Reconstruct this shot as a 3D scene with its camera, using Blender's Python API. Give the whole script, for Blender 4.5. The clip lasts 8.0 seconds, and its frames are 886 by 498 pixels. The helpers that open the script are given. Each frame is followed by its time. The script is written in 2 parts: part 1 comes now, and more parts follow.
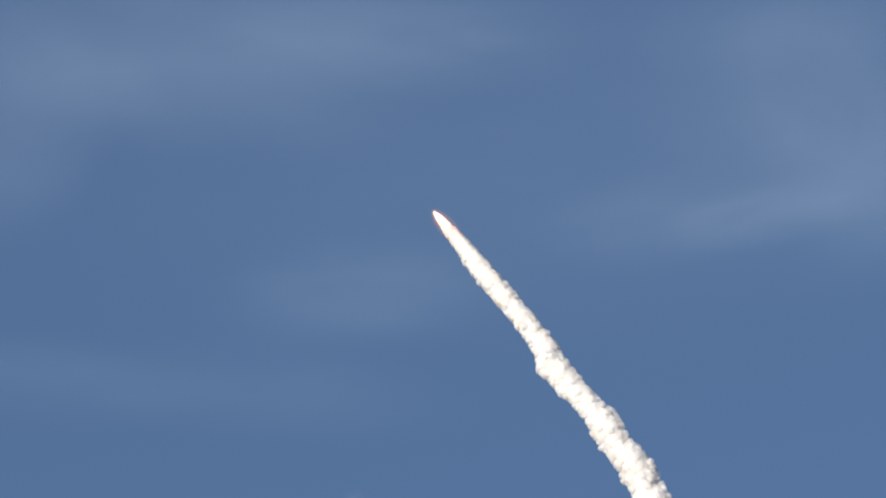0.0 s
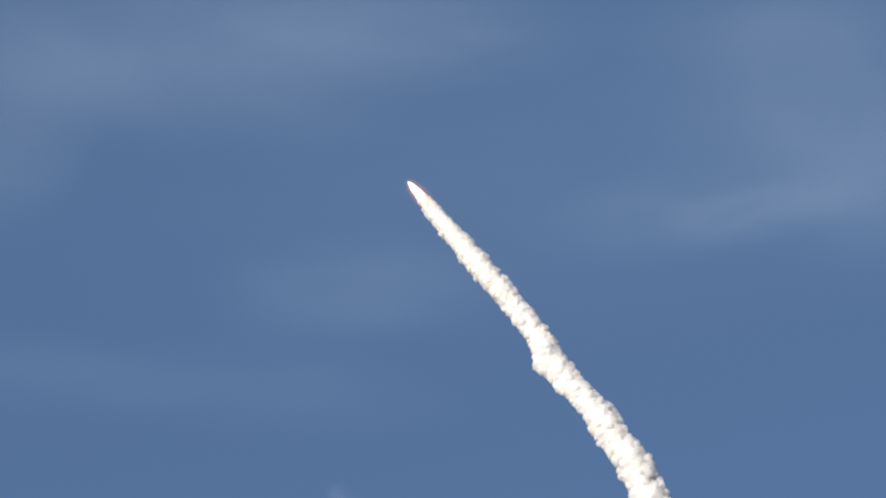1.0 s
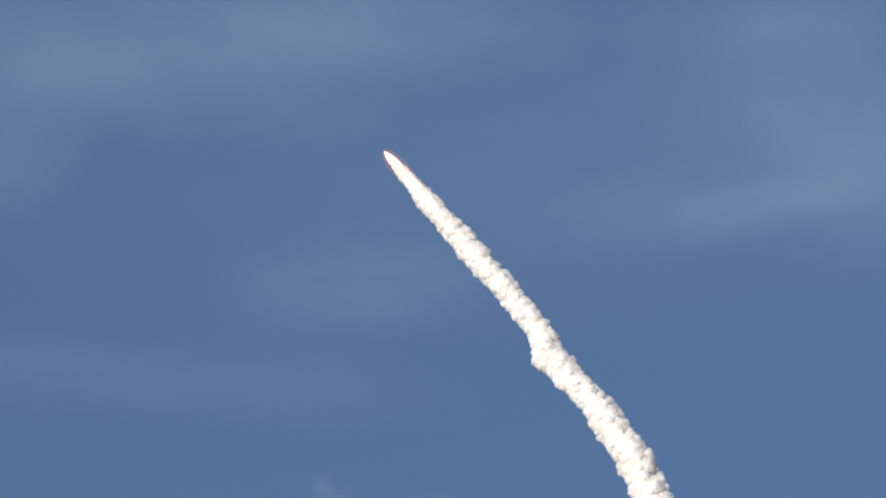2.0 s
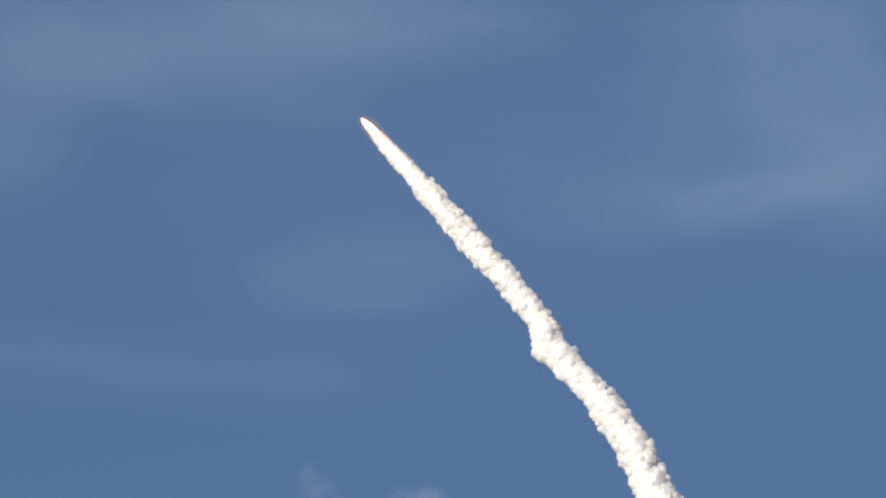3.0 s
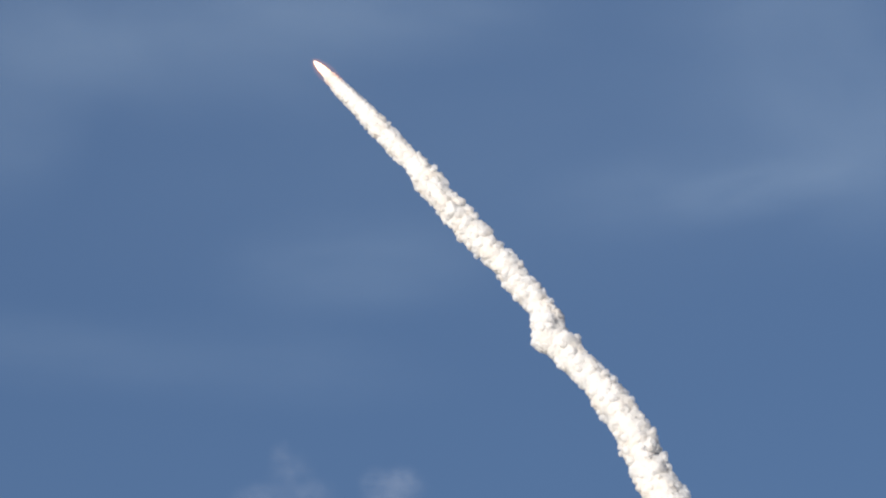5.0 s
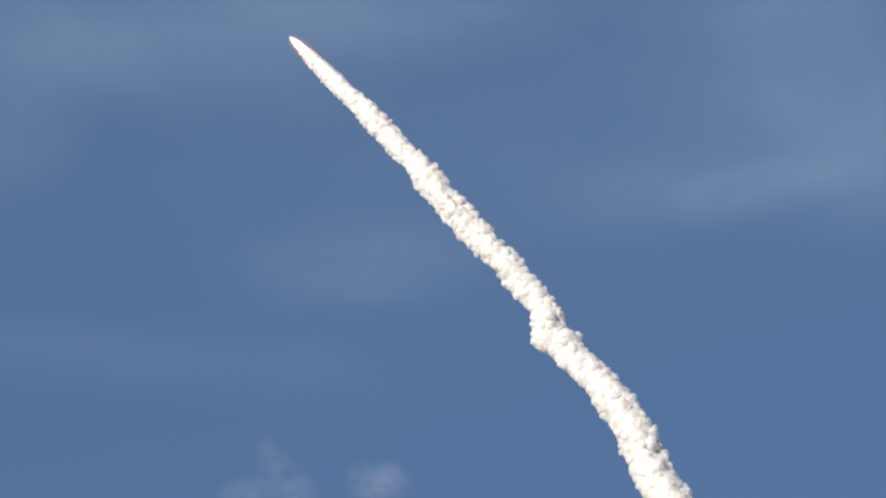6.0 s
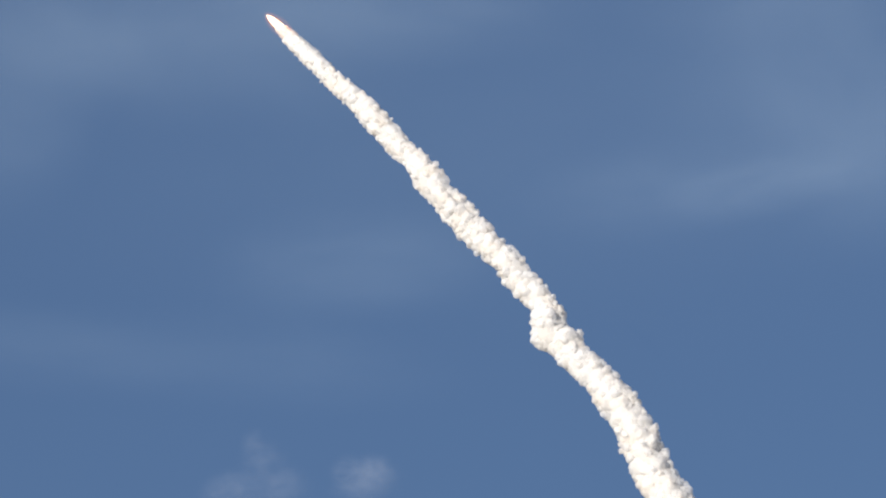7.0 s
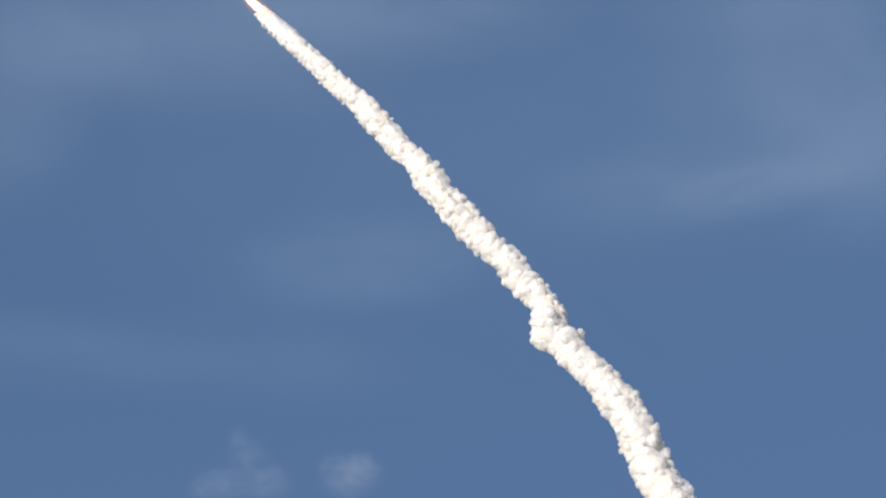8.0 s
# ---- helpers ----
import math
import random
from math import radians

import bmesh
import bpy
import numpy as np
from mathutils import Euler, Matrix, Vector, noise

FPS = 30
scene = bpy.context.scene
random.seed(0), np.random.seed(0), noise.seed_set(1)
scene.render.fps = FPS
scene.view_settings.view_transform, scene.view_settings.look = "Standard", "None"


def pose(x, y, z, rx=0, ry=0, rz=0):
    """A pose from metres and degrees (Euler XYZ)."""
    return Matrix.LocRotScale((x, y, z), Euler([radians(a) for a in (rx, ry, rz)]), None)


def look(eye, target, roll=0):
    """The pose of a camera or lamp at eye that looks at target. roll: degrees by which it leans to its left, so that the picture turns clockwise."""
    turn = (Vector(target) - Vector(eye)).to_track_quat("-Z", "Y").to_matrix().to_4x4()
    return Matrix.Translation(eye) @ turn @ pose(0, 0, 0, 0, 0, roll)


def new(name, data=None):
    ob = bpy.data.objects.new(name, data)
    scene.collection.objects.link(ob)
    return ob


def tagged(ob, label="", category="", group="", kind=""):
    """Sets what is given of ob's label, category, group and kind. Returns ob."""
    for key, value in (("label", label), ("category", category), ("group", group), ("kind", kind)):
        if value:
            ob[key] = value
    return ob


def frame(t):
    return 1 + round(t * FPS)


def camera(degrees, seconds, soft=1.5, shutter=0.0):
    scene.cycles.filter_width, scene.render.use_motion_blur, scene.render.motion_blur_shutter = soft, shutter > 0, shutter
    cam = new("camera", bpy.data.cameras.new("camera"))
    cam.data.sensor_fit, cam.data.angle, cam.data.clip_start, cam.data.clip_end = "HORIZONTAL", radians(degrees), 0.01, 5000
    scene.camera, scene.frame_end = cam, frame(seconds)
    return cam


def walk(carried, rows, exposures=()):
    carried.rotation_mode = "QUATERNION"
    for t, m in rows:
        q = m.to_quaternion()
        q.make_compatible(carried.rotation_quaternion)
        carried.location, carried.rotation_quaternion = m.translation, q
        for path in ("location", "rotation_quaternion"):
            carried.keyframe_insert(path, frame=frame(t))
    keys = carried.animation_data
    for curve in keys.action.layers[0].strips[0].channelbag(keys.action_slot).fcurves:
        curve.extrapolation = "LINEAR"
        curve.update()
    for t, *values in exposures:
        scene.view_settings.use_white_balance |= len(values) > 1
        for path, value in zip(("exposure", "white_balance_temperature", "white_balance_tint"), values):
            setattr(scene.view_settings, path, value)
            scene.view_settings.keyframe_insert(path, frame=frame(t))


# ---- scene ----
cam = camera(18, 8.0, soft=2.2)

# The camera stands on the ground, tilted up; it sinks a little as it follows.
CAMERA_ROWS = [
    (0.0, pose(0, 0, 1.7, 117.000, 0, 0.000)),
    (0.5, pose(0, 0, 1.7, 116.948, 0, -0.045)),
    (1.0, pose(0, 0, 1.7, 116.921, 0, -0.065)),
    (1.5, pose(0, 0, 1.7, 116.892, 0, -0.078)),
    (3.0, pose(0, 0, 1.7, 116.653, 0, -0.071)),
    (3.5, pose(0, 0, 1.7, 116.578, 0, -0.065)),
    (4.0, pose(0, 0, 1.7, 116.514, 0, -0.065)),
    (4.5, pose(0, 0, 1.7, 116.473, 0, -0.065)),
    (6.0, pose(0, 0, 1.7, 116.418, 0, -0.065)),
    (6.5, pose(0, 0, 1.7, 116.404, 0, -0.065)),
    (7.0, pose(0, 0, 1.7, 116.395, 0, -0.065)),
    (7.5, pose(0, 0, 1.7, 116.395, 0, -0.065)),
    (8.0, pose(0, 0, 1.7, 116.398, 0, -0.065)),
]
walk(cam, CAMERA_ROWS)
EYE = Vector((0, 0, 1.7))

# ---- world and sun ----
SUN_ELEVATION, SUN_AZIMUTH = radians(9), radians(217)  # azimuth clockwise from +y

world = bpy.data.worlds.new("sky")
scene.world = world
world.use_nodes = True
wn = world.node_tree.nodes
sky = wn.new("ShaderNodeTexSky")
sky.sky_type = "NISHITA"
sky.sun_disc = False
sky.sun_elevation = SUN_ELEVATION
sky.sun_rotation = SUN_AZIMUTH
sky.altitude, sky.air_density, sky.dust_density, sky.ozone_density = 500, 1.0, 0.1, 3.8
haze = wn.new("ShaderNodeMix")  # a thin even haze over the clear air
haze.data_type = "RGBA"
haze.inputs["Factor"].default_value = 0.65
haze.inputs["B"].default_value = (1.045, 1.758, 3.34, 1)
world.node_tree.links.new(sky.outputs[0], haze.inputs["A"])
world.node_tree.links.new(haze.outputs["Result"], wn["Background"].inputs[0])
wn["Background"].inputs[1].default_value = 0.0712

sun = new("sun", bpy.data.lights.new("sun", "SUN"))
sun.data.energy, sun.data.angle, sun.data.color = 5.0, radians(0.53), (1.0, 0.955, 0.875)
sun_way = Vector((math.sin(SUN_AZIMUTH) * math.cos(SUN_ELEVATION), math.cos(SUN_AZIMUTH) * math.cos(SUN_ELEVATION), math.sin(SUN_ELEVATION)))
sun.matrix_world = look(sun_way * 100, (0, 0, 0))
scene.view_settings.exposure = 0.50


# ---- materials ----
def material(name):
    m = bpy.data.materials.new(name)
    m.use_nodes = True
    nt = m.node_tree
    return m, nt, nt.nodes["Principled BSDF"], nt.nodes["Material Output"]


def noise_node(nt, scale, detail=4.0, rough=0.55, coord="Object"):
    tc = nt.nodes.new("ShaderNodeTexCoord")
    n = nt.nodes.new("ShaderNodeTexNoise")
    n.inputs["Scale"].default_value, n.inputs["Detail"].default_value, n.inputs["Roughness"].default_value = scale, detail, rough
    nt.links.new(tc.outputs[coord], n.inputs["Vector"])
    return n


def ramp_node(nt, source, low, high, a, b):
    r = nt.nodes.new("ShaderNodeValToRGB")
    r.color_ramp.elements[0].position, r.color_ramp.elements[1].position = low, high
    r.color_ramp.elements[0].color, r.color_ramp.elements[1].color = (*a, 1), (*b, 1)
    nt.links.new(source, r.inputs[0])
    return r


def mixed(nt, a, b):
    m = nt.nodes.new("ShaderNodeMix")
    m.data_type, m.blend_type = "RGBA", "MULTIPLY"
    m.inputs["Factor"].default_value = 1.0
    nt.links.new(a, m.inputs["A"])
    nt.links.new(b, m.inputs["B"])
    return m


def smoke_material(name="white_smoke", hot=None):
    """Dense white solid-fuel smoke: bright, matt, with faint cream streaks and a fine curdled relief.
    hot: (z where it leaves the flame, z where its own glow has died)."""
    m, nt, p, out = material(name)
    n = noise_node(nt, 1.6, 5, 0.6)
    r = ramp_node(nt, n.outputs[0], 0.3, 0.7, (0.975, 0.955, 0.945), (0.985, 0.975, 0.97))
    own = nt.nodes.new("ShaderNodeObjectInfo")
    tone = ramp_node(nt, own.outputs["Random"], 0.45, 1.0, (1, 1, 1), (1.0, 0.965, 0.92))
    r = mixed(nt, r.outputs[0], tone.outputs[0])
    nt.links.new(r.outputs["Result"], p.inputs["Base Color"])
    p.inputs["Roughness"].default_value = 1.0
    p.inputs["Specular IOR Level"].default_value = 0.0
    fine = noise_node(nt, 5.0, 6, 0.65)
    b = nt.nodes.new("ShaderNodeBump")
    b.inputs["Strength"].default_value, b.inputs["Distance"].default_value = 0.06, 0.3
    nt.links.new(fine.outputs[0], b.inputs["Height"])
    tc = nt.nodes.new("ShaderNodeTexCoord")
    nt.links.new(b.outputs[0], p.inputs["Normal"])
    t = nt.nodes.new("ShaderNodeBsdfTranslucent")
    nt.links.new(r.outputs["Result"], t.inputs[0])
    mix = nt.nodes.new("ShaderNodeMixShader")
    mix.inputs[0].default_value = 0.6
    nt.links.new(p.outputs[0], mix.inputs[1])
    nt.links.new(t.outputs[0], mix.inputs[2])
    gaps = nt.nodes.new("ShaderNodeBsdfTransparent")  # smoke is not closed: some light goes straight through
    thin = nt.nodes.new("ShaderNodeMixShader")
    thin.inputs[0].default_value = 0.5
    nt.links.new(mix.outputs[0], thin.inputs[1])
    nt.links.new(gaps.outputs[0], thin.inputs[2])
    if not hot:
        nt.links.new(thin.outputs[0], out.inputs[0])
        return m
    split = nt.nodes.new("ShaderNodeSeparateXYZ")
    nt.links.new(tc.outputs["Object"], split.inputs[0])
    fall = nt.nodes.new("ShaderNodeMapRange")
    fall.interpolation_type = "SMOOTHSTEP"
    fall.inputs["From Min"].default_value, fall.inputs["From Max"].default_value = hot
    fall.inputs["To Min"].default_value, fall.inputs["To Max"].default_value = 0.3, 0.0
    nt.links.new(split.outputs["Z"], fall.inputs["Value"])
    e = nt.nodes.new("ShaderNodeEmission")
    e.inputs[0].default_value = (1.0, 0.35, 0.08, 1)
    nt.links.new(fall.outputs[0], e.inputs[1])
    both = nt.nodes.new("ShaderNodeAddShader")
    nt.links.new(thin.outputs[0], both.inputs[0])
    nt.links.new(e.outputs[0], both.inputs[1])
    nt.links.new(both.outputs[0], out.inputs[0])
    return m


def glow_material(name, colour, strength, cover=1.0, cooled=1.0):
    """Burning gas and the glare drawn round it; cover under 1 lets the sky show through; cooled: the share of its glow
    left 40 m down the flame.
    """
    m, nt, p, out = material(name)
    nt.nodes.remove(p)
    e = nt.nodes.new("ShaderNodeEmission")
    n = noise_node(nt, 0.5, 3)
    r = ramp_node(nt, n.outputs[0], 0.3, 0.7, tuple(c * 0.8 for c in colour), colour)
    nt.links.new(r.outputs[0], e.inputs[0])
    tc = nt.nodes.new("ShaderNodeTexCoord")
    split = nt.nodes.new("ShaderNodeSeparateXYZ")
    nt.links.new(tc.outputs["Object"], split.inputs[0])
    fall = nt.nodes.new("ShaderNodeMapRange")
    fall.inputs["From Min"].default_value, fall.inputs["From Max"].default_value = -16.0, -46.0
    fall.inputs["To Min"].default_value, fall.inputs["To Max"].default_value = strength, strength * cooled
    nt.links.new(split.outputs["Z"], fall.inputs["Value"])
    nt.links.new(fall.outputs[0], e.inputs[1])
    if cover >= 1:
        nt.links.new(e.outputs[0], out.inputs[0])
        return m
    t = nt.nodes.new("ShaderNodeBsdfTransparent")
    mix = nt.nodes.new("ShaderNodeMixShader")
    mix.inputs[0].default_value = cover
    nt.links.new(t.outputs[0], mix.inputs[1])
    nt.links.new(e.outputs[0], mix.inputs[2])
    nt.links.new(mix.outputs[0], out.inputs[0])
    return m


def paint_material(name, colour, rough, metal=0.0):
    m, nt, p, out = material(name)
    n = noise_node(nt, 0.8, 4)
    r = ramp_node(nt, n.outputs[0], 0.3, 0.7, tuple(c * 0.88 for c in colour), colour)
    nt.links.new(r.outputs[0], p.inputs["Base Color"])
    p.inputs["Roughness"].default_value, p.inputs["Metallic"].default_value = rough, metal
    return m


def cloud_material(name, cover, size, thresholds, seed, colour=(0.62, 0.77, 0.93)):
    """Thin vapour: white and matt, holding more or less of the light by a drifting noise, and thinning out towards its rim."""
    m, nt, p, out = material(name)
    nt.nodes.remove(p)
    links = nt.links.new
    tc = nt.nodes.new("ShaderNodeTexCoord")
    shift = nt.nodes.new("ShaderNodeMapping")
    shift.inputs["Location"].default_value = (seed * 3.7, seed * 1.9, seed * 5.3)
    links(tc.outputs["Object"], shift.inputs["Vector"])
    n = nt.nodes.new("ShaderNodeTexNoise")
    n.inputs["Scale"].default_value, n.inputs["Detail"].default_value, n.inputs["Roughness"].default_value = size, 5.0, 0.52
    n.inputs["Distortion"].default_value = 0.4
    links(shift.outputs[0], n.inputs["Vector"])
    body = ramp_node(nt, n.outputs[0], thresholds[0], thresholds[1], (0, 0, 0), (1, 1, 1))
    flat = nt.nodes.new("ShaderNodeVectorMath")
    flat.operation = "MULTIPLY"
    flat.inputs[1].default_value = (1, 1, 0)
    links(tc.outputs["Object"], flat.inputs[0])
    length = nt.nodes.new("ShaderNodeVectorMath")
    length.operation = "LENGTH"
    links(flat.outputs[0], length.inputs[0])
    rim = nt.nodes.new("ShaderNodeMapRange")
    rim.interpolation_type = "SMOOTHERSTEP"
    rim.inputs["From Min"].default_value, rim.inputs["From Max"].default_value = 1.0, 0.0
    links(length.outputs["Value"], rim.inputs["Value"])
    both = nt.nodes.new("ShaderNodeMath")
    both.operation = "MULTIPLY"
    links(body.outputs[0], both.inputs[0])
    links(rim.outputs[0], both.inputs[1])
    amount = nt.nodes.new("ShaderNodeMath")
    amount.operation = "MULTIPLY"
    amount.inputs[1].default_value = cover
    links(both.outputs[0], amount.inputs[0])
    d = nt.nodes.new("ShaderNodeBsdfDiffuse")
    d.inputs[0].default_value = (*colour, 1)
    t = nt.nodes.new("ShaderNodeBsdfTransparent")
    mix = nt.nodes.new("ShaderNodeMixShader")
    links(amount.outputs[0], mix.inputs[0])
    links(t.outputs[0], mix.inputs[1])
    links(d.outputs[0], mix.inputs[2])
    links(mix.outputs[0], out.inputs[0])
    return m


SMOKE = smoke_material()
HOT_SMOKE = smoke_material("hot_exhaust_smoke", (-38.0, -78.0))
WHITE_PAINT = paint_material("white_rocket_paint", (0.82, 0.82, 0.80), 0.35)
DARK_METAL = paint_material("sooty_nozzle_metal", (0.12, 0.11, 0.10), 0.45, 0.9)
FLAME_WHITE = glow_material("white_hot_flame", (1.0, 0.80, 0.60), 3.6, 1.0, 0.25)
FLAME_ORANGE = glow_material("orange_flame_fringe", (1.0, 0.36, 0.15), 0.8, 0.36)
FLAME_RED = glow_material("dim_red_flame_glare", (1.0, 0.45, 0.30), 0.8, 0.06)


# ---- mesh tools ----
def part(name, bm, mat, parent=None, label=""):
    me = bpy.data.meshes.new(name)
    bm.to_mesh(me)
    bm.free()
    for poly in me.polygons:
        poly.use_smooth = True
    me.materials.append(mat)
    ob = new(name, me)
    ob.parent = parent
    return tagged(ob, label)


def turned(profile, sides=24, wobble=0.0, seed=0, curl=0.0):
    """A closed body turned round the z axis from (z, radius) rows; wobble roughens it by noise, curl more finely."""
    bm = bmesh.new()
    rings = []
    for z, r in profile:
        ring = []
        for i in range(sides):
            a = 2 * math.pi * i / sides
            k = 1 + wobble * noise.noise(Vector((math.cos(a) * 1.8, math.sin(a) * 1.8, z * 0.19 + seed * 9.1)))
            if curl:
                k += curl * max(0.0, noise.noise(Vector((math.cos(a) * 3, math.sin(a) * 3, z * 0.3))) + 0.4 * noise.noise(Vector((math.cos(a) * 7, math.sin(a) * 7, z * 0.7))))
            ring.append(bm.verts.new((r * k * math.cos(a), r * k * math.sin(a), z)))
        rings.append(ring)
    for one, two in zip(rings, rings[1:]):
        for i in range(sides):
            bm.faces.new((one[i], one[(i + 1) % sides], two[(i + 1) % sides], two[i]))
    bm.faces.new(rings[0])
    bm.faces.new(rings[-1])
    bmesh.ops.recalc_face_normals(bm, faces=bm.faces)
    return bm


def billow_mesh(name, level, lobes, knobs, seed, fine=0):
    """A cauliflower lump of radius about 1: a hull over many overlapping round lobes, with small knobs on them."""
    rng = np.random.default_rng(seed)
    bm = bmesh.new()
    bmesh.ops.create_icosphere(bm, subdivisions=level, radius=1.0)
    bm.verts.ensure_lookup_table()
    way = np.array([v.co[:] for v in bm.verts])
    way /= np.linalg.norm(way, axis=1)[:, None]

    def hull(count, out, low, high):
        c = rng.normal(size=(count, 3))
        c /= np.linalg.norm(c, axis=1)[:, None]
        c *= out
        r = rng.uniform(low, high, count)
        along = way @ c.T
        inside = r ** 2 - (np.sum(c ** 2, axis=1) - along ** 2)
        return np.where(inside > 0, along + np.sqrt(np.maximum(inside, 0)), 0.0).max(axis=1)

    reach = np.maximum(hull(lobes, 0.5, 0.40, 0.56), 0.86)
    reach = np.maximum(reach, hull(knobs, 0.85, 0.10, 0.22) * 0.98)
    if fine:
        reach = np.maximum(reach, hull(fine, 0.96, 0.06, 0.12))
    for v, w, k in zip(bm.verts, way, reach):
        at = Vector(w)
        rough = 0.18 * noise.noise(at * 1.7 + Vector((seed, 0, 0))) + 0.09 * noise.noise(at * 4.0 + Vector((0, seed, 0))) + 0.03 * noise.noise(at * 9.0)
        v.co = at * float(k) * (1 + rough)
    me = bpy.data.meshes.new(name)
    bm.to_mesh(me)
    bm.free()
    for poly in me.polygons:
        poly.use_smooth = True
    me.materials.append(SMOKE)
    return me


# ---- the ground ----
def build_ground():
    # Never in view; added, and kept pale, to throw warm fill light upwards.
    m, nt, p, out = material("pale_bounce_ground")
    n = noise_node(nt, 0.004, 6)
    r = ramp_node(nt, n.outputs[0], 0.35, 0.65, (0.30, 0.27, 0.21), (0.46, 0.41, 0.33))
    nt.links.new(r.outputs[0], p.inputs["Base Color"])
    p.inputs["Roughness"].default_value = 0.95
    bm = bmesh.new()
    bmesh.ops.create_grid(bm, x_segments=40, y_segments=40, size=30000)
    tagged(part("ground", bm, m), "unseen flat ground to the horizon, pale to bounce light onto the smoke", "ground", kind="structure")


build_ground()

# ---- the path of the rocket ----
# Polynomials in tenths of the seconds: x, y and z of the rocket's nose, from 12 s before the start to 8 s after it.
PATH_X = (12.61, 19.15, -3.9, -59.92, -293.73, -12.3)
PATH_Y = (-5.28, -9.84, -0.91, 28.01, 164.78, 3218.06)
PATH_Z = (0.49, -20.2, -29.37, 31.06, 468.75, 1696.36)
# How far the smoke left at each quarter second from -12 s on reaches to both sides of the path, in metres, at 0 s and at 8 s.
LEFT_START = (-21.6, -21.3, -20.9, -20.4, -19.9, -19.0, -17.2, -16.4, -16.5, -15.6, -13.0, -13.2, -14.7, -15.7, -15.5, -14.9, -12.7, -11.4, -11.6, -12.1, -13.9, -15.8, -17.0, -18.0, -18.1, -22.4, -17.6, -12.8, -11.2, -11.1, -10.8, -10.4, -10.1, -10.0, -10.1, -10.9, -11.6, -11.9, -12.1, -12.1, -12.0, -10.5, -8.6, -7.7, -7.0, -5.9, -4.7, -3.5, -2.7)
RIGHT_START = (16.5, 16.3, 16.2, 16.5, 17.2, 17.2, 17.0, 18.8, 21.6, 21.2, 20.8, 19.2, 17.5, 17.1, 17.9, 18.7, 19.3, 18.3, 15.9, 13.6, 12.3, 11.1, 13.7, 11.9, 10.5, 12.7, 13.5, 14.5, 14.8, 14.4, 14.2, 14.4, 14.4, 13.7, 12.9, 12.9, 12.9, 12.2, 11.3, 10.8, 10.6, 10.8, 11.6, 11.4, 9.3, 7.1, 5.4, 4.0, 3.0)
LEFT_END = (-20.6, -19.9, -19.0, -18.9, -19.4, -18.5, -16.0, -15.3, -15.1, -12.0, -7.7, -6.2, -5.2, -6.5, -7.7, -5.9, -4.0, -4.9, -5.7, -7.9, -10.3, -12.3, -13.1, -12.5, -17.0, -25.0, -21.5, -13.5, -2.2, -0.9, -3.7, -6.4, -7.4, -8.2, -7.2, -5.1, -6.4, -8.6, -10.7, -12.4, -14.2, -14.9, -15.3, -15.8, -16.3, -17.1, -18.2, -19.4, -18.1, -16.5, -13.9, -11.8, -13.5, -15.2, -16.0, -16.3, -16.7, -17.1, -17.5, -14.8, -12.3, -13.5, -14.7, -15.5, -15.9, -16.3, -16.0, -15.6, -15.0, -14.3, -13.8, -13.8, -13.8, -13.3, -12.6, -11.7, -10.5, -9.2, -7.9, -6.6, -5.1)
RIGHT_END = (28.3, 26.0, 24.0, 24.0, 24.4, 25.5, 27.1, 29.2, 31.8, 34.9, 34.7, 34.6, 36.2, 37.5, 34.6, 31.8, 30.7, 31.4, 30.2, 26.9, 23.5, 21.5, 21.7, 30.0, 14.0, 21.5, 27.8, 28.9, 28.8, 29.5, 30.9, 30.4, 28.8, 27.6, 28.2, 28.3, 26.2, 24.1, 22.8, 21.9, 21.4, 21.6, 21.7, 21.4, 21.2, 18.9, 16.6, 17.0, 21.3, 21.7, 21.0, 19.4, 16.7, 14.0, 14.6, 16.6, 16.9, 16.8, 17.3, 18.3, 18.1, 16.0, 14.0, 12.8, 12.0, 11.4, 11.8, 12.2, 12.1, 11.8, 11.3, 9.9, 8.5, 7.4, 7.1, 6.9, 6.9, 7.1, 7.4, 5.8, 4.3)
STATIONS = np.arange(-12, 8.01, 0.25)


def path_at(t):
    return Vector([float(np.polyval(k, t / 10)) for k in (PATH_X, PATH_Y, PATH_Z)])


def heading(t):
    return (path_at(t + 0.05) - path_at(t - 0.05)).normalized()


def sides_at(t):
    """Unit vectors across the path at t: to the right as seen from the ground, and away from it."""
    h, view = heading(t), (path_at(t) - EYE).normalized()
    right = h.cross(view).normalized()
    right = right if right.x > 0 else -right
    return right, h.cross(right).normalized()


def swell(age):
    """The usual half-width of smoke of that age."""
    age = max(age, 0.02)
    return 9.28 * age ** 0.42 if age < 3.5 else 15.68 * (age / 3.5) ** 0.25


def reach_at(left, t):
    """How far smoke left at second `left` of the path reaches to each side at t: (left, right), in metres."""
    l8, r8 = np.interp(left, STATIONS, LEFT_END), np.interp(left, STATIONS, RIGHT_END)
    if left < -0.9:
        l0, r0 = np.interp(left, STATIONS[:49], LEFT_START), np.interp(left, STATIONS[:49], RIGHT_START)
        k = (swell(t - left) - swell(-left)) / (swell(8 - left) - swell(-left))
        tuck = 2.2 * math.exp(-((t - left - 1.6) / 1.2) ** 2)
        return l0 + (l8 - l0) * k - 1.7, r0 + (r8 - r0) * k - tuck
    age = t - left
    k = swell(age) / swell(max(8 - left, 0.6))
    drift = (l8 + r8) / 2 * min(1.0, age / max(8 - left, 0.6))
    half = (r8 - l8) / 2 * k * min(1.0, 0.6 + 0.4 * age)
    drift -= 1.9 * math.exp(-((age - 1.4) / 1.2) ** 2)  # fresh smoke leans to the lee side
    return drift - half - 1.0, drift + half


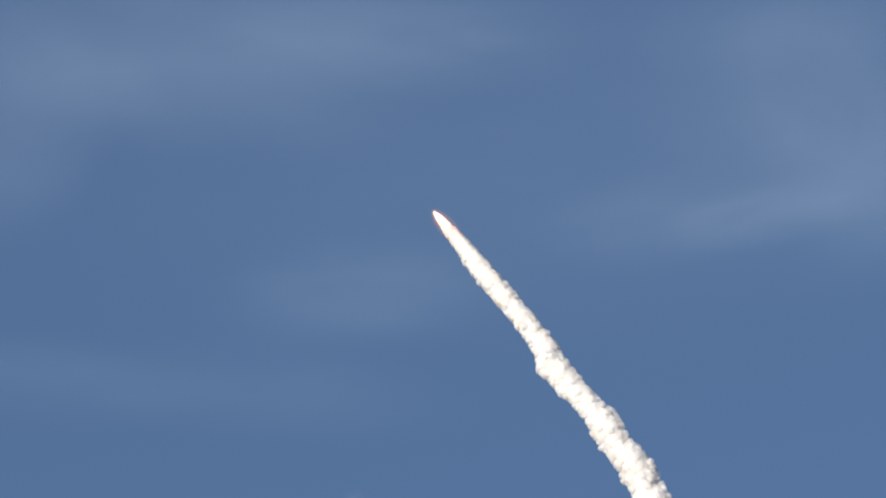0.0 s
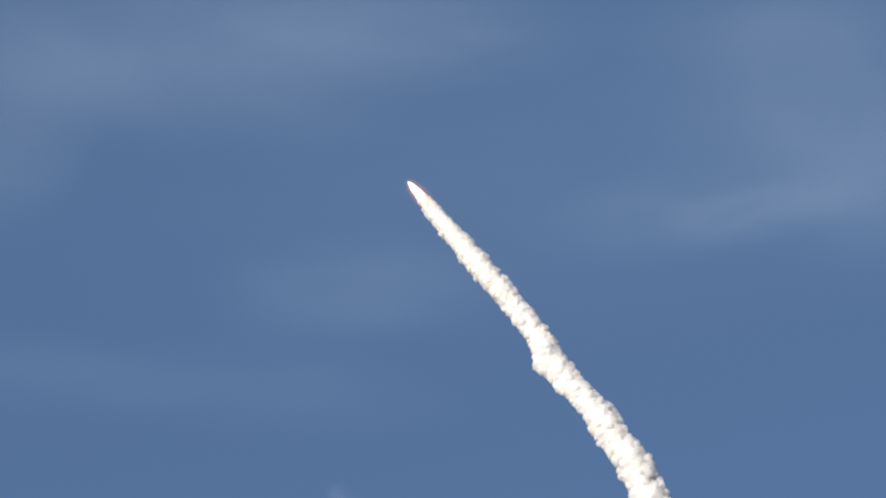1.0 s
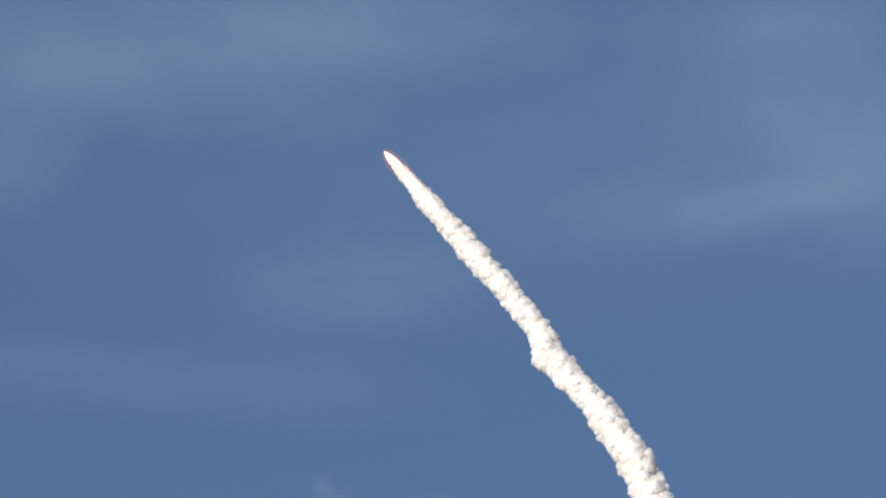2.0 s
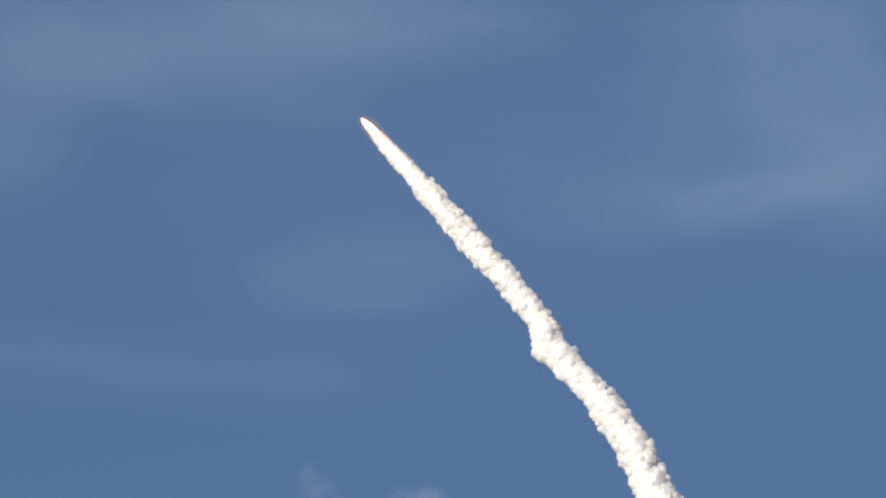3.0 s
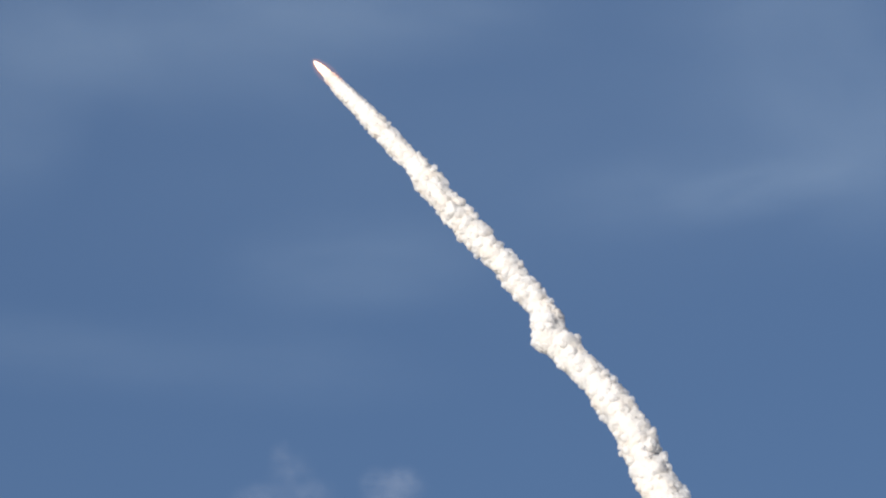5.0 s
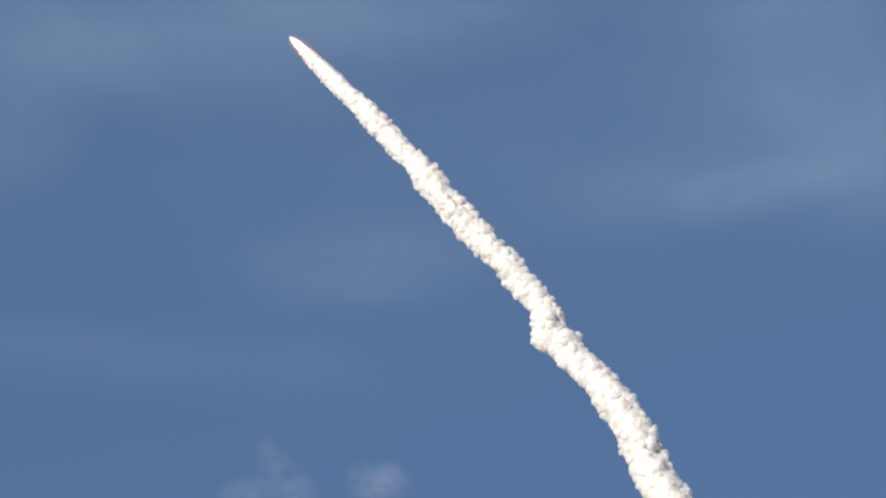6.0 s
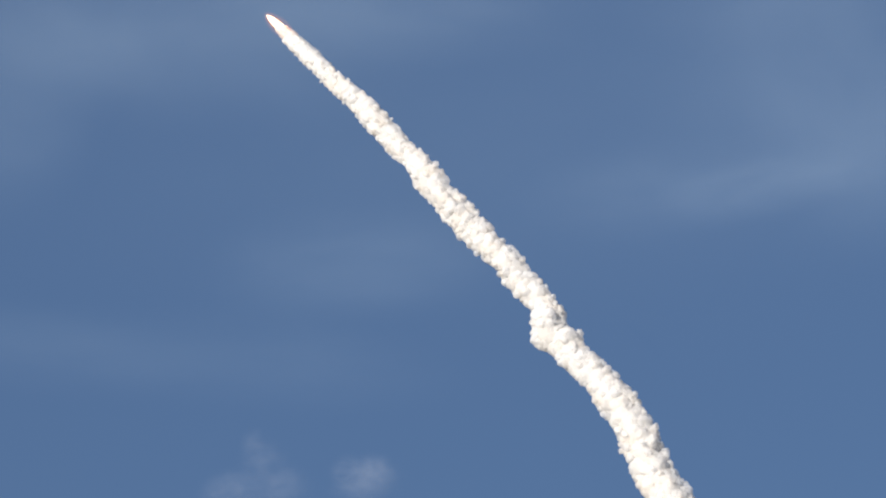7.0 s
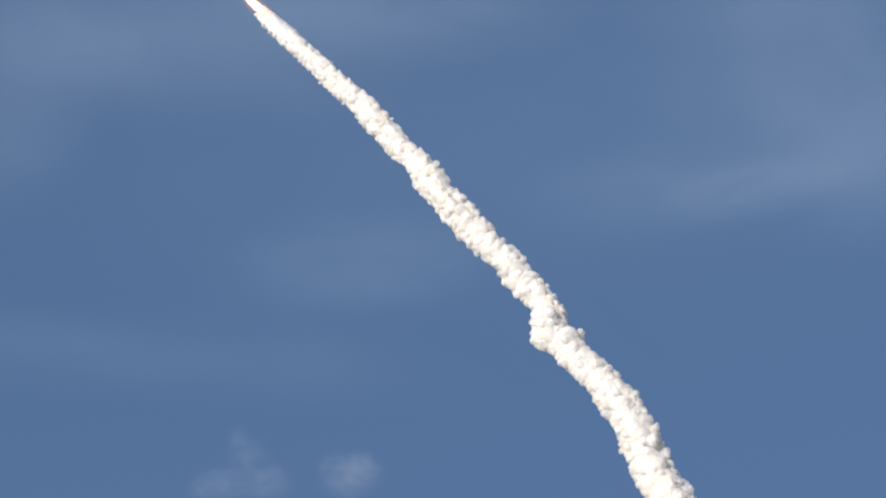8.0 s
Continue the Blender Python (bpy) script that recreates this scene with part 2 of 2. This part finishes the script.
# ---- the rocket ----
def build_rocket():
    rocket = tagged(new("rocket"), "small white rocket climbing on a bright orange-fringed flame", "rocket")
    core = [(-11.69, 1.03), (-11.34, 1.31), (-4.13, 1.31), (-3.85, 1.44), (-1.79, 1.44)]
    body = part("body", turned(core, 28), WHITE_PAINT, rocket)
    nose = [(-1.79, 1.44), (-1.24, 1.27), (-0.69, 0.96), (-0.28, 0.58), (0.00, 0.10)]
    part("nose_cone", turned(nose, 28), WHITE_PAINT, rocket)
    part("nozzle", turned([(-12.9, 0.9), (-12.24, 0.72), (-11.69, 0.41)], 24), DARK_METAL, body, "sooty metal nozzle")
    # Ahead of the nozzle this glowing shell stands for glare over the body.
    flame = [(-44.00, 2.75), (-39.88, 5.78), (-33.00, 5.91), (-26.13, 5.50), (-19.25, 4.81), (-13.75, 3.99), (-9.63, 3.23), (-6.19, 2.48), (-3.44, 1.70), (-2.30, 1.20)]
    part("flame", turned(flame, 32, 0.10, 1), FLAME_WHITE, rocket, "white-hot exhaust flame with its glare over the rocket body")
    fringe = [(-39.0, 3.0), (-34.0, 6.3), (-27.5, 6.8), (-20.6, 6.4), (-13.8, 5.5), (-8.9, 4.4), (-5.5, 3.4), (-3.4, 2.3), (-2.0, 1.5)]
    part("flame_fringe", turned(fringe, 32, 0.12, 2), FLAME_ORANGE, rocket, "thin orange fringe of the flame")
    # Lens glare round the flame, built as a faint glowing shell.
    halo = [(-62.0, 9.0), (-50.0, 10.6), (-38.0, 11.2), (-27.5, 11.0), (-18.0, 10.0), (-10.0, 8.0), (-4.0, 6.0), (0.5, 3.8), (3.0, 1.2)]
    part("flame_glare", turned(halo, 32, 0.12, 5), FLAME_RED, rocket, "faint dim-red lens glare round the flame, added as a glowing shell")
    plume = [(-150.0, 2.0), (-138.0, 7.0), (-120.0, 10.0), (-100.0, 9.8), (-72.0, 8.4), (-58.0, 7.6), (-48.0, 6.9), (-41.0, 5.8), (-36.0, 3.0)]
    knots_z, knots_r = zip(*plume)
    rings = [(z, float(np.interp(z, knots_z, knots_r)) * (1 + 0.05 * noise.noise(Vector((z * 0.22, 4.0, 0))))) for z in np.linspace(-150, -36, 150).tolist()]
    part("exhaust_plume", turned(rings, 72, 0.12, 3, 0.3), HOT_SMOKE, rocket, "cream-white exhaust smoke")
    return rocket


ROCKET = build_rocket()


# ---- the smoke trail ----
def build_trail():
    """The trail and, for each billow, how it goes: (billow, second left, lag, angle round the path, share of the reach, radius)."""
    rng = random.Random(4)
    trail = tagged(new("smoke_trail"), "thick lumpy white smoke trail hanging below the climbing rocket", "smoke trail")
    large = [billow_mesh("large_billow", 4, 14, 60, 10 + i, 110) for i in range(8)]
    middle = [billow_mesh("billow", 3, 18, 70, 30 + i) for i in range(8)]
    small = [billow_mesh("puff", 3, 14, 40, 50 + i) for i in range(6)]
    moves = []

    def add(name, meshes, left, angle, share, radius, lag, stretch):
        ob = new(name, rng.choice(meshes))
        ob.parent = trail
        ob.scale = [radius * rng.uniform(0.78, 1.2), radius * rng.uniform(0.78, 1.2), radius * rng.uniform(0.85, 1.2) * stretch]
        if stretch > 1:  # drawn out along the flow
            turn = heading(left).to_track_quat("Z", "Y").to_matrix().to_4x4() @ pose(0, 0, 0, rng.uniform(-16, 16), rng.uniform(-16, 16), rng.uniform(0, 360))
        else:
            turn = Euler([rng.uniform(0, 6.28) for _ in range(3)]).to_matrix().to_4x4()
        moves.append((ob, left, lag, angle, share, radius, turn))

    def row(name, meshes, start, end, count, shares, sizes, stretch=1.0, flank=0.3):
        for i in range(count):
            left = start + (end - start) * (i + rng.random()) / count
            l8, r8 = reach_at(left, 8.0)
            half8 = min(max((r8 - l8) / 2, 14.5), 19.0)
            radius = half8 * rng.uniform(*sizes)
            if left < -0.9:  # young smoke is still narrow at the start
                l0, r0 = reach_at(left, 0.0)
                radius = min(radius, 0.72 * (r0 - l0) / 2)
            lag = 0.66 + rng.random() * 0.4
            while left >= -0.9 and lag < 8 and swell(lag) < radius * 1.25:
                lag += 0.02
            if left >= -0.9 and left + lag > 8.0:
                continue
            angle = i * 2.39996 + rng.uniform(-0.5, 0.5)
            angle -= flank * math.sin(2 * angle)
            add(name, meshes, left, angle, rng.uniform(*shares), radius, lag, stretch)

    row("large_billow", large, -12.6, -0.9, 260, (0.86, 1.05), (0.5, 0.74))
    row("large_billow", large, -0.9, 8.0, 210, (0.82, 1.03), (0.44, 0.62))
    row("billow", middle, -12.6, -0.9, 290, (1.0, 1.24), (0.18, 0.32), 1.0, 0.5)
    row("fresh_billow", middle, -0.9, 8.0, 150, (0.9, 1.04), (0.30, 0.46), 2.1)
    row("puff", small, -1.2, 7.9, 210, (0.98, 1.18), (0.13, 0.22), 1.4, 0.5)
    row("large_billow", large, -3.6, -0.9, 110, (0.75, 1.03), (0.5, 0.7))  # the young, still narrow stretch
    row("inner_billow", large, -3.6, -0.9, 60, (0.5, 0.85), (0.5, 0.7), 1.0, -0.35)
    row("inner_billow", large, -12.6, -3.6, 130, (0.75, 0.95), (0.5, 0.66), 1.0, -0.4)
    row("billow", middle, -6.3, -5.1, 30, (0.95, 1.12), (0.2, 0.36), 1.0, 0.5)  # the knobs at the kink
    row("large_billow", large, -6.1, -5.0, 10, (0.3, 0.8), (0.44, 0.56))
    row("inner_billow", large, -6.3, -5.2, 18, (0.55, 0.95), (0.48, 0.6), 1.0, -0.42)
    row("inner_billow", large, -12.4, 7.0, 240, (0.5, 0.9), (0.52, 0.7), 1.0, -0.35)
    return trail, moves


TRAIL, BILLOWS = build_trail()


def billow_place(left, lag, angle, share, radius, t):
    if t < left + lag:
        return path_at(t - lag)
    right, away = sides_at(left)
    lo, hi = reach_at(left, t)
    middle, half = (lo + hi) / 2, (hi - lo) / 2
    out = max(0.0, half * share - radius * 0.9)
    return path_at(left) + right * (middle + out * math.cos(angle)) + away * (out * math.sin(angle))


# ---- clouds ----
def cloud(name, at, width, height, roll, cover, size, thresholds, seed, label, layers=1, thick=0.25):
    """A cloud of thin layers of vapour, each lying at an even distance from the ground station and slightly warped."""
    mat = cloud_material("thin_cloud_vapour", cover / layers * 1.6, size, thresholds, seed)
    whole = tagged(new(name), label, "cloud", "thin clouds in the sky")
    whole.matrix_world = look(at, EYE, roll)
    far, deep = (at - EYE).length, min(width, height) / 2
    for k in range(layers):
        bm = bmesh.new()
        bmesh.ops.create_grid(bm, x_segments=24, y_segments=24, size=1.0)
        for v in bm.verts:
            bend = ((v.co.x * width / 2) ** 2 + (v.co.y * height / 2) ** 2) / (2 * far) / deep
            warp = 0.05 * thick * noise.noise(Vector((v.co.x * 2, v.co.y * 2, k * 3.1 + seed)))
            v.co.z = thick * ((k + 0.5) / layers * 2 - 1) + warp - bend
        bmesh.ops.delete(bm, geom=[v for v in bm.verts if math.hypot(v.co.x, v.co.y) > 1.08], context="VERTS")
        sheet = part("vapour_layer", bm, mat, whole)
        sheet.scale = (width / 2, height / 2, deep)
    return whole


def sky_place(right, up, distance):
    """A point at that many degrees to the right of and above the first line of sight."""
    tilt = radians(27)
    x, y = distance * math.tan(radians(right)), distance * math.tan(radians(up))
    return Vector((x, distance * math.cos(tilt) - y * math.sin(tilt), distance * math.sin(tilt) + y * math.cos(tilt) + 1.7))


VEILS = [  # degrees right and up, width and height in metres, roll, cover
    (-5.56, 4.24, 1280, 510, 0, 0.030),
    (-8.77, 2.40, 410, 550, 8, 0.020),
    (-0.96, 4.35, 890, 260, 0, 0.020),
    (-7.85, 3.78, 490, 300, 20, 0.012),
    (7.99, 2.74, 890, 750, -12, 0.018),
    (8.80, 1.83, 460, 560, 0, 0.013),
    (6.73, 0.73, 550, 150, -8, 0.016),
    (4.20, 0.56, 550, 220, -4, 0.012),
    (-1.65, -0.93, 670, 260, -4, 0.017),
    (-8.08, -2.65, 690, 200, 3, 0.011),
    (-3.83, -2.88, 890, 220, 3, 0.010),
    (6.50, 4.47, 690, 200, 0, 0.010),
    (0.80, 2.60, 2600, 1100, 0, 0.009),
]
for i, (right, up, width, height, roll, cover) in enumerate(VEILS):
    cloud("cloud_veil", sky_place(right, up, 4860 - 32 * i), width, height, roll, cover * 1.9, 1.5, (0.0, 0.85), i, "thin grey-white veil of high cloud")

WISP_AT, PUFF_AT = sky_place(-1.77, -5.81, 2500), sky_place(0.49, -5.87, 2500)
LOW_DRIFT = sky_place(-4.03, -5.11, 2500) - WISP_AT  # over the eight seconds
WISP_CLUMPS = [  # metres right and up, width, height, share of the cover
    (2, 28, 32, 38, 0.8), (-8, 12, 62, 56, 0.8), (-28, -9, 60, 52, 0.9),
    (20, -11, 74, 46, 1.0), (36, -18, 48, 30, 0.6), (-2, -14, 130, 60, 0.6),
]
PUFF_CLUMPS = [(-2, -2, 78, 56, 0.6), (-5, 10, 42, 38, 0.5), (-12, 4, 52, 48, 0.7), (16, 7, 48, 42, 0.7), (6, -11, 80, 40, 0.5)]


def low_cloud(at, clumps, cover, seed, label):
    """A small cloud of soft domed clumps of vapour, one behind another."""
    whole = tagged(new("low_cloud"), label, "cloud", "low clouds")
    whole.matrix_world = look(at, EYE)
    for k, (x, y, width, height, share) in enumerate(clumps):
        mat = cloud_material("low_cloud_vapour", cover * share, 1.9, (0.2, 0.74), seed + k, (0.76, 0.78, 0.84))
        bm = bmesh.new()
        bmesh.ops.create_grid(bm, x_segments=20, y_segments=20, size=1.0)
        for v in bm.verts:
            r = v.co.x ** 2 + v.co.y ** 2
            v.co.z = -0.6 * (1 - r) + 0.12 * noise.noise(Vector((v.co.x * 2, v.co.y * 2, k * 3.1 + seed)))
        bmesh.ops.delete(bm, geom=[v for v in bm.verts if math.hypot(v.co.x, v.co.y) > 1.08], context="VERTS")
        clump = part("vapour_clump", bm, mat, whole)
        clump.scale = (width / 2, height / 2, height / 2)
        clump.location = (x, y - 3, 14 * (k - 2))
    return whole


LOW_CLOUDS = [
    (low_cloud(WISP_AT, WISP_CLUMPS, 0.047, 27, "small ragged wisp of low white cloud"), WISP_AT),
    (low_cloud(PUFF_AT, PUFF_CLUMPS, 0.066, 44, "small round puff of low white cloud"), PUFF_AT),
]


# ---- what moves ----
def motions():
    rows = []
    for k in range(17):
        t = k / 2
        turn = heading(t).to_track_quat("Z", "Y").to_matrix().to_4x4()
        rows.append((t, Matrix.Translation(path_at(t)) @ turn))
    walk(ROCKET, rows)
    for ob, left, lag, angle, share, radius, turn in BILLOWS:
        free = left + lag
        if free <= 0:
            times = [0, 1, 2, 4, 6, 8]
        else:
            before = [free * k / max(1, math.ceil(free / 0.6)) for k in range(math.ceil(free / 0.6) + 1)]
            times = before + [t for t in (free + 0.25, free + 0.7, free + 1.5, free + 3, free + 5) if t < 7.8] + [8.0]
        spin = Matrix.Rotation(0.05, 4, heading(left))
        place_rows, last = [], -1
        for t in times:
            if frame(t) == last:
                continue
            last = frame(t)
            m = turn
            for _ in range(int(max(0, t - max(free, 0)) * 2)):
                m = spin @ m
            place_rows.append((t, Matrix.Translation(billow_place(left, lag, angle, share, radius, t)) @ m))
        walk(ob, place_rows)
    for ob, start in LOW_CLOUDS:
        turn = ob.matrix_world.to_quaternion().to_matrix().to_4x4()
        walk(ob, [(t, Matrix.Translation(start + LOW_DRIFT * (t / 8)) @ turn) for t in (0, 4, 8)])


motions()
